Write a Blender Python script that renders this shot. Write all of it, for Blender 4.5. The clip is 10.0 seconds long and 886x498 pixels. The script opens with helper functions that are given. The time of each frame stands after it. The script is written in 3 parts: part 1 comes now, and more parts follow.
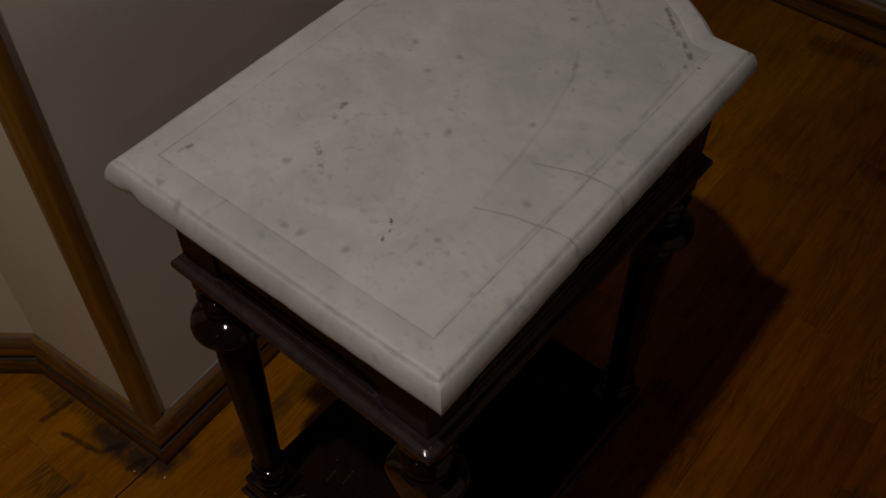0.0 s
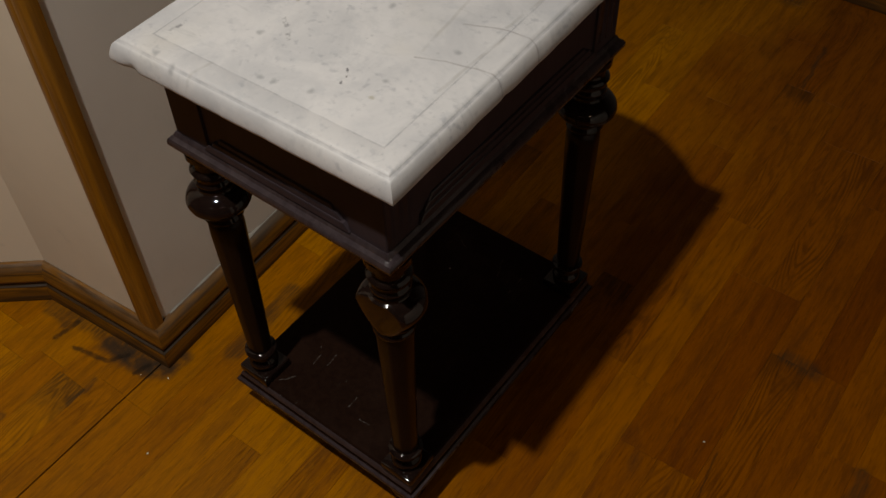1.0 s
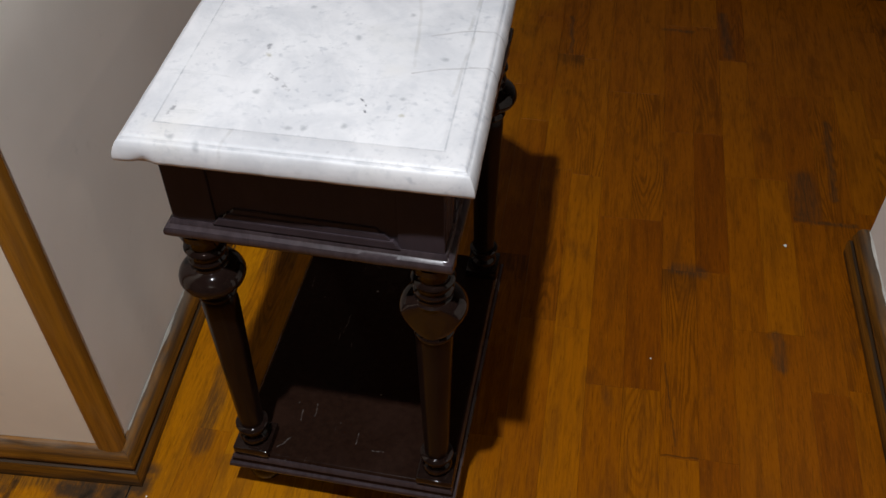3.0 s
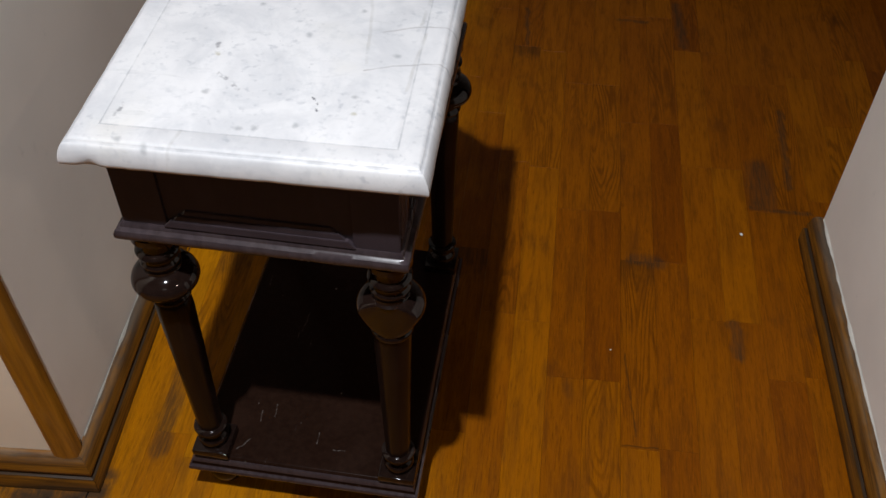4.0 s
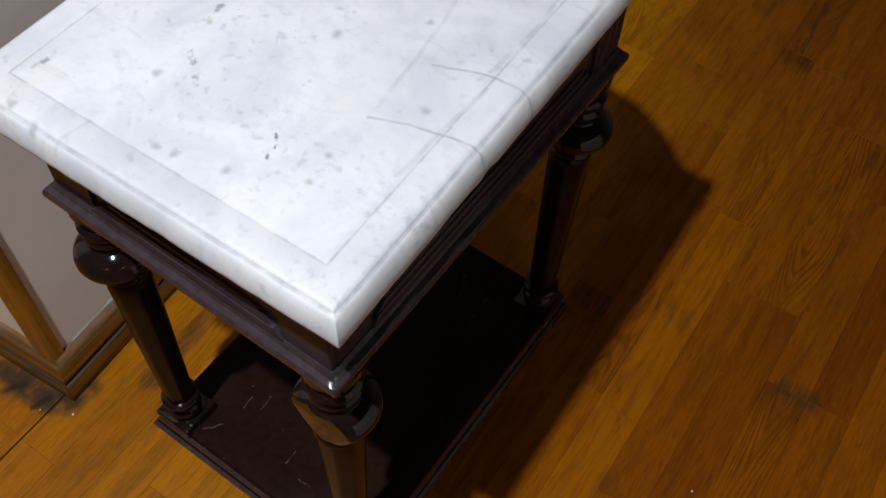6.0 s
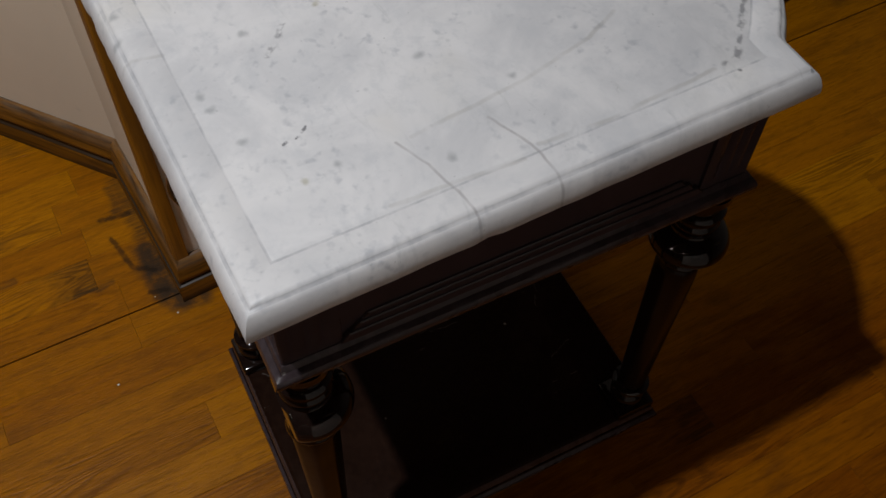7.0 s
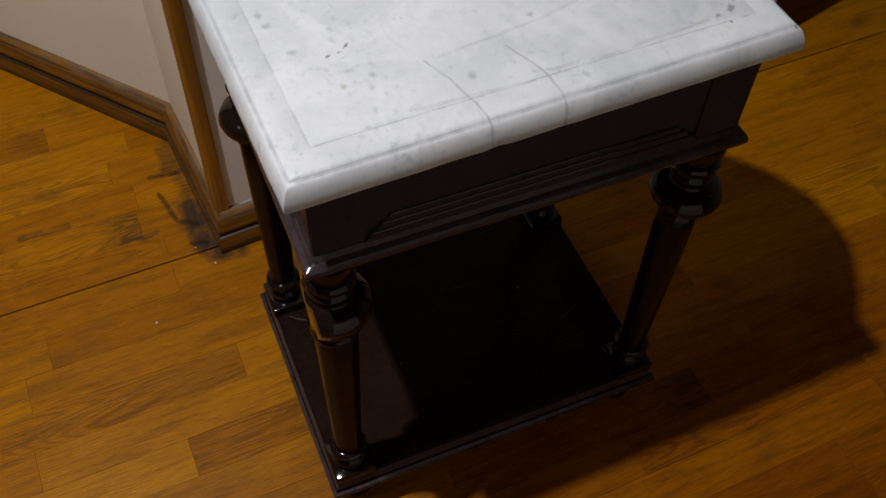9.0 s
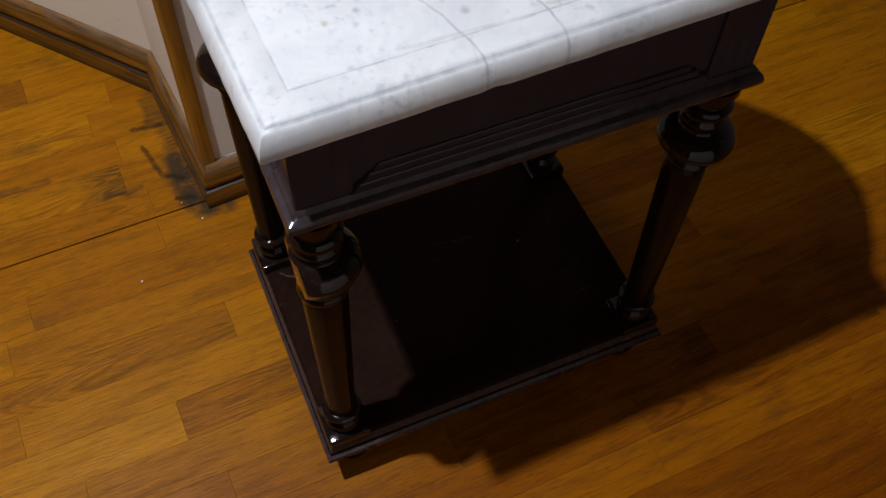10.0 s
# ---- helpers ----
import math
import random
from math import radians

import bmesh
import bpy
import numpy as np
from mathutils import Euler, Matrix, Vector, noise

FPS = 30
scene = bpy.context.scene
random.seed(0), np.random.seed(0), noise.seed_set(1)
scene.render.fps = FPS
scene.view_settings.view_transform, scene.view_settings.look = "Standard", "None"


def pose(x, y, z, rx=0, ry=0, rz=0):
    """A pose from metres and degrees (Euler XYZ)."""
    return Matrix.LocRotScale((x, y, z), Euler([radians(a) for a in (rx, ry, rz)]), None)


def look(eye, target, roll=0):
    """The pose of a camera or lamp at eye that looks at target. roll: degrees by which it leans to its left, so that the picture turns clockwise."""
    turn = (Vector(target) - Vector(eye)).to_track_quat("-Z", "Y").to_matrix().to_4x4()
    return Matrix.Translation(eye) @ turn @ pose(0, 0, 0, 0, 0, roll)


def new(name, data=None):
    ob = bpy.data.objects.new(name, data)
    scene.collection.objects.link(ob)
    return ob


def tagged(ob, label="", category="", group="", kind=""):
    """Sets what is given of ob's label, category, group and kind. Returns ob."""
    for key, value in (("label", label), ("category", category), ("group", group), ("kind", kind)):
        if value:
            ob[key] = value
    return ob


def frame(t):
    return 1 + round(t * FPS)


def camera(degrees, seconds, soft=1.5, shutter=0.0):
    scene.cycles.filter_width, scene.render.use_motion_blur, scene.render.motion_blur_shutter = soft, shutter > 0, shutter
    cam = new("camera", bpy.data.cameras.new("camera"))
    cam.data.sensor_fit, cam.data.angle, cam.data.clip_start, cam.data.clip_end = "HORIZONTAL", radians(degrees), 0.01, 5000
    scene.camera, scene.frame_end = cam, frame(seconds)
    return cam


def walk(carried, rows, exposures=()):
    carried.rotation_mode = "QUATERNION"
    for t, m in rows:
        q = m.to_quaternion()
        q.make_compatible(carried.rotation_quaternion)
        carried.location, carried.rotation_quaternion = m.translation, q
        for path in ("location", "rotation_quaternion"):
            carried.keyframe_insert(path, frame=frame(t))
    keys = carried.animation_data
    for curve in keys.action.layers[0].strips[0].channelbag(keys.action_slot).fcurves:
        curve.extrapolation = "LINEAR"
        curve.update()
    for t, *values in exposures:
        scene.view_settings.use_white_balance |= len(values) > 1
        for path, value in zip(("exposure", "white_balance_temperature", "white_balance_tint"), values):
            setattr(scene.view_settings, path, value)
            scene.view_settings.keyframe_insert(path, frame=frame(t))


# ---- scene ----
cam = camera(49.0, 10.0)
PATH = [
    (0, (0.246, -0.314, 1.456), (-0.544, 0.694, -0.081), 0.6),
    (0.5, (0.351, -0.447, 1.479), (-0.382, 0.619, -0.047), 0.3),
    (1, (0.445, -0.511, 1.476), (-0.343, 0.539, -0.034), -1.6),
    (1.3, (0.46, -0.551, 1.489), (-0.331, 0.515, -0.007), -3.6),
    (1.5, (0.423, -0.559, 1.487), (-0.302, 0.556, -0.007), -2.7),
    (2, (0.2, -0.635, 1.473), (-0.231, 0.619, -0.025), -0.4),
    (2.5, (0.099, -0.74, 1.494), (-0.241, 0.569, 0.021), -1.7),
    (3, (0.097, -0.77, 1.5), (-0.138, 0.59, 0.052), -0.5),
    (4.3, (0.111, -0.753, 1.5), (-0.045, 0.602, 0.037), 0.7),
    (4.5, (0.118, -0.747, 1.502), (-0.054, 0.605, 0.039), 0.3),
    (5, (0.174, -0.622, 1.475), (-0.125, 0.644, -0.045), -1.6),
    (5.2, (0.228, -0.534, 1.459), (-0.184, 0.65, -0.099), -2.6),
    (6.3, (0.239, -0.17, 1.389), (-0.402, 0.681, -0.303), 4.1),
    (6.5, (0.246, -0.118, 1.383), (-0.459, 0.641, -0.328), 3.2),
    (7, (0.37, -0.047, 1.406), (-0.607, 0.514, -0.246), 1.9),
    (7.5, (0.461, -0.069, 1.417), (-0.556, 0.44, -0.228), 2.6),
    (8, (0.48, -0.091, 1.426), (-0.581, 0.412, -0.193), 2.2),
    (8.5, (0.498, -0.103, 1.435), (-0.586, 0.417, -0.163), 3.0),
    (9, (0.526, -0.109, 1.427), (-0.54, 0.426, -0.178), 2.9),
    (9.2, (0.532, -0.109, 1.424), (-0.527, 0.427, -0.185), 3.0),
    (9.4, (0.53, -0.105, 1.426), (-0.509, 0.426, -0.199), 3.4),
    (9.5, (0.534, -0.107, 1.417), (-0.507, 0.433, -0.203), 3.4),
    (10, (0.492, -0.084, 1.37), (-0.502, 0.418, -0.291), 2.4),
]
EXPOSURES = [(0, -1.75, 8200, 10), (0.5, -1.2, 8000, 10), (1, -0.38, 7700, 10), (1.5, 0.12, 7200, 10), (2, 0.27, 6600, 10), (2.5, 0.36, 6500, 10), (3.0, 0.39, 6500, 10), (4.3, 0.54, 6500, 10), (5.2, 0.54, 6500, 10), (6.5, 0.2, 6100, 10), (7, -0.27, 6700, 10), (7.5, -0.3, 6700, 10), (8.5, -0.02, 6700, 10), (9, 0.13, 6600, 10), (10, 0.41, 6250, 10)]
walk(cam, [(t, look(eye, target, roll)) for t, eye, target, roll in PATH], EXPOSURES)


# ---------------------------------------------------------------- light
world = bpy.data.worlds.new("room_world")
scene.world = world
world.use_nodes = True
world.node_tree.nodes["Background"].inputs[0].default_value = (0.05, 0.045, 0.04, 1)
world.node_tree.nodes["Background"].inputs[1].default_value = 0.05

# One small bright ceiling downlight, behind and to the side of the table.
LAMP = Vector((-0.22, -0.66, 2.99))
lamp_data = bpy.data.lights.new("ceiling_downlight", "SPOT")
lamp_data.energy, lamp_data.color = 232.0, (0.965, 1.0, 1.06)
lamp_data.shadow_soft_size, lamp_data.spot_size, lamp_data.spot_blend = 0.035, radians(138), 1.0
lamp = new("ceiling_downlight", lamp_data)
lamp.location = LAMP

# A weaker lamp of the same room to the southeast shines in past the end of the east wall
# and under the table; three unseen fill spots, added in the south, brighten the walls from the front.
for name, place, watts in (("southeast_downlight", (2.24, -1.73, 2.90), 13.0), ("south_fill_spot", (0.25, -3.00, 2.95), 6.0),
                           ("south_fill_spot", (-0.05, -3.00, 2.88), 6.0), ("south_fill_spot", (0.55, -3.00, 2.88), 6.0)):
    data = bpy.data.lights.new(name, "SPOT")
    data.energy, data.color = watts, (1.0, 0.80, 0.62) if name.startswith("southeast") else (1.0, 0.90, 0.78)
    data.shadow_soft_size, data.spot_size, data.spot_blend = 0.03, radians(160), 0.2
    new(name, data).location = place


# ---------------------------------------------------------------- materials
class Net:
    """A small helper that wires shader nodes."""

    def __init__(self, name):
        self.mat = bpy.data.materials.new(name)
        self.mat.use_nodes = True
        self.tree = self.mat.node_tree
        self.bsdf = self.tree.nodes["Principled BSDF"]

    def node(self, kind, **inputs):
        n = self.tree.nodes.new(kind)
        for key, value in inputs.items():
            self.put(n.inputs[int(key[1:]) if key[0] == "i" and key[1:].isdigit() else key.replace("_", " ")], value)
        return n

    def put(self, socket, value):
        if isinstance(value, bpy.types.NodeSocket):
            self.tree.links.new(value, socket)
        else:
            socket.default_value = value

    def math(self, op, a, b=0.0, c=0.0, clamp=False):
        n = self.tree.nodes.new("ShaderNodeMath")
        n.operation, n.use_clamp = op, clamp
        for s, v in zip(n.inputs, (a, b, c)):
            self.put(s, v)
        return n.outputs[0]

    def vec(self, op, a, b=(0, 0, 0)):
        n = self.tree.nodes.new("ShaderNodeVectorMath")
        n.operation = op
        self.put(n.inputs[0], a)
        if op == "SCALE":
            self.put(n.inputs[3], b)
        else:
            self.put(n.inputs[1], b)
        return n.outputs["Value"] if op in ("LENGTH", "DOT_PRODUCT", "DISTANCE") else n.outputs[0]

    def noise(self, where, scale, detail=3.0, rough=0.5, distort=0.0):
        n = self.node("ShaderNodeTexNoise", Vector=where, Scale=scale, Detail=detail, Roughness=rough, Distortion=distort)
        return n.outputs["Fac"]

    def ramp(self, value, low, high, a=0.0, b=1.0):
        n = self.tree.nodes.new("ShaderNodeMapRange")
        n.interpolation_type = "SMOOTHSTEP"
        for s, v in zip(n.inputs, (value, low, high, a, b)):
            self.put(s, v)
        return n.outputs[0]

    def colours(self, value, stops):
        n = self.tree.nodes.new("ShaderNodeValToRGB")
        self.put(n.inputs[0], value)
        while len(n.color_ramp.elements) < len(stops):
            n.color_ramp.elements.new(0.5)
        for e, (at, colour) in zip(n.color_ramp.elements, stops):
            e.position, e.color = at, (*colour, 1)
        return n.outputs[0]

    def mix(self, fac, a, b, kind="MIX"):
        n = self.tree.nodes.new("ShaderNodeMix")
        n.data_type, n.blend_type = "RGBA", kind
        self.put(n.inputs[0], fac)
        for s, v in ((n.inputs[6], a), (n.inputs[7], b)):
            self.put(s, (*v, 1) if isinstance(v, tuple) and len(v) == 3 else v)
        return n.outputs[2]

    def bump(self, height, strength, distance=0.002):
        n = self.node("ShaderNodeBump", Strength=strength, Distance=distance, Height=height)
        self.put(self.bsdf.inputs["Normal"], n.outputs[0])

    def set(self, **inputs):
        for key, value in inputs.items():
            value = (*value, 1) if isinstance(value, tuple) and len(value) == 3 else value
            self.put(self.bsdf.inputs[key.replace("_", " ")], value)

    def position(self):
        return self.node("ShaderNodeNewGeometry").outputs["Position"]

    def object_place(self):
        return self.node("ShaderNodeTexCoord").outputs["Object"]

    def random(self):
        return self.node("ShaderNodeObjectInfo").outputs["Random"]

    def segment(self, where, a, b, width):
        """1 on the line from a to b in plan, fading out at width."""
        a, b = Vector((*a, 0)), Vector((*b, 0))
        way = b - a
        off = self.vec("SUBTRACT", where, tuple(a))
        along = self.math("DIVIDE", self.vec("DOT_PRODUCT", off, tuple(way)), way.length_squared, clamp=True)
        back = self.vec("SCALE", tuple(way), along)
        return self.ramp(self.vec("LENGTH", self.vec("SUBTRACT", off, back)), width * 0.25, width, 1.0, 0.0)

    def chain(self, where, points, width):
        """1 on a line through several points in plan."""
        return self.most([self.segment(where, a, b, width) for a, b in zip(points, points[1:])])

    def most(self, masks):
        out = masks[0]
        for m in masks[1:]:
            out = self.math("MAXIMUM", out, m)
        return out


def flat_place(net, where):
    """The place with its height set to zero."""
    return net.vec("MULTIPLY", where, (1, 1, 0))


def make_marble(name, grime=0.0):
    net = Net(name)
    where = net.position()
    wobble = net.node("ShaderNodeTexNoise", Vector=where, Scale=38.0, Detail=3.0).outputs["Color"]
    bent = net.vec("ADD", where, net.vec("SCALE", net.vec("SUBTRACT", wobble, (0.5, 0.5, 0.5)), 0.016))
    bent = flat_place(net, bent)
    cloud = net.noise(where, 11.0, 6.0, 0.62, 0.6)
    fine = net.noise(where, 55.0, 4.0, 0.65)
    white = net.mix(net.ramp(cloud, 0.36, 0.70), (0.600, 0.592, 0.592), (0.485, 0.485, 0.495))
    white = net.mix(net.math("MULTIPLY", net.ramp(fine, 0.48, 0.72), 0.35), white, (0.42, 0.43, 0.45))
    yellow = net.ramp(net.noise(net.vec("ADD", where, (3, 1, 0)), 8.0, 3.0), 0.56, 0.8)
    white = net.mix(net.math("MULTIPLY", yellow, 0.30), white, (0.50, 0.47, 0.40))
    # soft grey-green veins that run the same way across the slab
    slant = net.node("ShaderNodeMapping", Vector=where, Rotation=(0, 0, radians(-62)), Scale=(3.2, 13.0, 1.0)).outputs[0]
    streak = net.ramp(net.noise(slant, 3.2, 5.0, 0.66, 1.4), 0.58, 0.76)
    white = net.mix(net.math("MULTIPLY", streak, 0.34), white, (0.32, 0.33, 0.335))
    # smudges and flecks in clusters
    cluster = net.ramp(net.noise(net.vec("ADD", where, (0, 2, 5)), 13.0, 2.0), 0.42, 0.66)
    smudge = net.ramp(net.noise(where, 88.0, 2.0, 0.5), 0.54, 0.76)
    white = net.mix(net.math("MULTIPLY", net.math("MULTIPLY", smudge, cluster), 0.45), white, (0.25, 0.265, 0.30))
    cells = net.node("ShaderNodeTexVoronoi", Vector=where, Scale=48.0)
    dot = net.ramp(cells.outputs["Distance"], 0.03, 0.17, 1.0, 0.0)
    chosen = net.ramp(net.vec("DOT_PRODUCT", cells.outputs["Color"], (1, 0, 0)), 0.62, 0.95)
    white = net.mix(net.math("MULTIPLY", net.math("MULTIPLY", dot, chosen), 0.30), white, (0.24, 0.25, 0.27))
    pinprick = net.ramp(net.noise(where, 210.0, 1.0), 0.74, 0.82)
    white = net.mix(net.math("MULTIPLY", pinprick, 0.4), white, (0.25, 0.25, 0.26))
    # cracks that run in smooth arcs from the edge
    slight = flat_place(net, net.vec("ADD", where, net.vec("SCALE", net.vec("SUBTRACT", wobble, (0.5, 0.5, 0.5)), 0.0045)))
    crack = net.most([net.chain(slight, row, 0.0021) for row in (
        [(0.020, 0.198), (-0.003, 0.201), (-0.036, 0.197), (-0.070, 0.189), (-0.102, 0.176)],
        [(0.016, 0.273), (-0.003, 0.278), (-0.040, 0.277), (-0.070, 0.267), (-0.092, 0.258)])])
    crack = net.math("MULTIPLY", crack, net.ramp(net.noise(where, 45.0, 2.0), 0.3, 0.7, 0.22, 0.55))
    white = net.mix(crack, white, (0.235, 0.215, 0.215))
    # a long soft vein, and old brown scratches along the border
    line = net.most([net.chain(slight, row, 0.0032) for row in (
        [(-0.102, 0.190), (-0.108, 0.245), (-0.115, 0.308), (-0.133, 0.385), (-0.152, 0.425)],
        [(-0.046, 0.144), (-0.044, 0.195), (-0.039, 0.262)], [(-0.047, 0.280), (-0.043, 0.350), (-0.046, 0.400), (-0.049, 0.462)],
        [(-0.187, 0.514), (-0.134, 0.466)], [(-0.292, 0.000), (-0.286, 0.040)])])
    broken = net.ramp(net.noise(where, 24.0, 3.0), 0.32, 0.62)
    white = net.mix(net.math("MULTIPLY", net.math("MULTIPLY", line, broken), 0.28), white, (0.21, 0.19, 0.15))
    # dark dashes, most of them broken up into dots
    tick = net.most([net.chain(bent, row, 0.0046) for row in (
        [(-0.117, 0.548), (-0.070, 0.507), (-0.052, 0.488), (-0.050, 0.473)], [(-0.366, 0.054), (-0.365, 0.080)],
        [(-0.273, 0.151), (-0.257, 0.138), (-0.241, 0.119)],
        [(-0.288, 0.209), (-0.284, 0.186)])])
    dots = net.ramp(net.noise(where, 115.0, 2.0), 0.40, 0.60)
    white = net.mix(net.math("MULTIPLY", net.math("MULTIPLY", tick, dots), 0.66), white, (0.14, 0.14, 0.15))
    spots = [(-0.223, 0.053), (-0.204, 0.055), (-0.184, 0.239), (-0.278, 0.111), (-0.245, 0.339), (-0.295, 0.329),
             (-0.256, 0.295), (-0.187, 0.468), (-0.105, 0.124), (-0.162, 0.067), (-0.069, 0.210), (-0.351, 0.016), (-0.126, 0.300), (-0.318, 0.010)]
    spot = net.most([net.ramp(net.vec("DISTANCE", bent, (x, y, 0)), 0.0005, 0.0068, 1.0, 0.0) for x, y in spots])
    white = net.mix(net.math("MULTIPLY", spot, 0.50), white, (0.17, 0.18, 0.19))
    rust = net.most([net.ramp(net.vec("DISTANCE", bent, (x, y, 0)), 0.0010, 0.0060, 1.0, 0.0) for x, y in ((-0.098, 0.094), (-0.284, 0.186))])
    white = net.mix(net.math("MULTIPLY", rust, 0.45), white, (0.24, 0.21, 0.09))
    pits = net.most([net.chain(slight, row, 0.0022) for row in ([(-0.1425, 0.093), (-0.1440, 0.097)], [(-0.1445, 0.1055), (-0.1460, 0.108)], [(-0.1490, 0.1130), (-0.1520, 0.1185)])])
    pits = net.math("MULTIPLY", pits, net.ramp(net.noise(where, 330.0, 2.0), 0.40, 0.56))
    holes = net.most([net.ramp(net.vec("DISTANCE", slight, (x, y, 0)), 0.0006, 0.0030, 1.0, 0.0) for x, y in ((-0.038, 0.482), (-0.010, 0.541))])
    white = net.mix(net.math("MULTIPLY", net.math("MAXIMUM", pits, holes), 0.8), white, (0.09, 0.09, 0.10))
    # grime is the share by which groove faces are greyed, in uneven patches
    if grime:
        white = net.mix(net.math("MULTIPLY", net.ramp(net.noise(where, 55.0, 4.0), 0.30, 0.70, 0.15, 1.0), grime), white, (0.25, 0.255, 0.275))
    net.set(Base_Color=white, Roughness=net.ramp(fine, 0.3, 0.7, 0.42, 0.58), IOR=1.5)
    net.bump(net.math("ADD", net.math("MULTIPLY", fine, 0.3), net.math("MULTIPLY", crack, -1.0)), 0.25, 0.0008)
    return net.mat


def make_lacquer(name, dark, light, rough=(0.09, 0.20), worn=0.3, coat=0.3, gloss=0.4, bloom=0.0, marks=(), film=0.05, ior=1.28):
    """Dark glossy lacquer over wood, with dust, specks and fine scratches."""
    net = Net(name)
    where = net.object_place()
    long = net.node("ShaderNodeMapping", Vector=where, Scale=(1.0, 1.0, 0.12)).outputs[0]
    grain = net.noise(long, 90.0, 4.0, 0.6)
    patch = net.noise(where, 9.0, 4.0, 0.6)
    colour = net.mix(net.ramp(grain, 0.3, 0.7), dark, light)
    colour = net.mix(net.math("MULTIPLY", net.ramp(patch, 0.45, 0.75), 0.5), colour, tuple(1.4 * v for v in light))
    scratch_place = net.node("ShaderNodeMapping", Vector=where, Rotation=(0.2, 0.1, 0.35), Scale=(7.0, 0.8, 7.0)).outputs[0]
    scratch = net.math("MULTIPLY", net.ramp(net.noise(scratch_place, 30.0, 2.0, 0.5), 0.70, 0.76), net.ramp(net.noise(net.vec("ADD", where, (4, 1, 2)), 9.0, 1.0), 0.55, 0.65))
    cells = net.node("ShaderNodeTexVoronoi", Vector=where, Scale=36.0).outputs["Distance"]
    speck = net.math("MULTIPLY", net.ramp(cells, 0.05, 0.09, 1.0, 0.0), net.ramp(net.noise(where, 11.0, 1.0), 0.60, 0.66))
    wear = net.math("MAXIMUM", net.math("MULTIPLY", scratch, 0.2), net.math("MULTIPLY", speck, 0.6))
    if marks:
        level = flat_place(net, net.vec("ADD", where, net.vec("SCALE", net.vec("SUBTRACT", net.node("ShaderNodeTexNoise", Vector=where, Scale=60.0).outputs["Color"], (0.5, 0.5, 0.5)), 0.008)))
        dent = net.most([net.segment(level, a, b, 0.0015) for a, b in marks])
        wear = net.math("MAXIMUM", wear, net.math("MULTIPLY", dent, net.ramp(net.noise(where, 130.0, 2.0), 0.35, 0.65, 0.02, 0.17)))
    colour = net.mix(net.math("MULTIPLY", wear, worn), colour, (0.40, 0.36, 0.33))
    if bloom:
        # milky patches where the lacquer has been rubbed
        milky = net.ramp(net.noise(net.vec("ADD", where, (2, 7, 1)), 21.0, 4.0, 0.6), 0.48, 0.66)
        colour = net.mix(net.math("MULTIPLY", milky, bloom), colour, (0.095, 0.072, 0.066))
    net.set(Base_Color=colour, Roughness=net.ramp(patch, 0.3, 0.75, rough[0], rough[1]), IOR=ior, Specular_IOR_Level=gloss, Coat_Weight=coat, Coat_Roughness=film, Coat_IOR=1.4)
    net.bump(net.math("ADD", net.math("MULTIPLY", grain, 0.4), net.math("MULTIPLY", patch, 1.6)), 0.16, 0.002)
    return net.mat


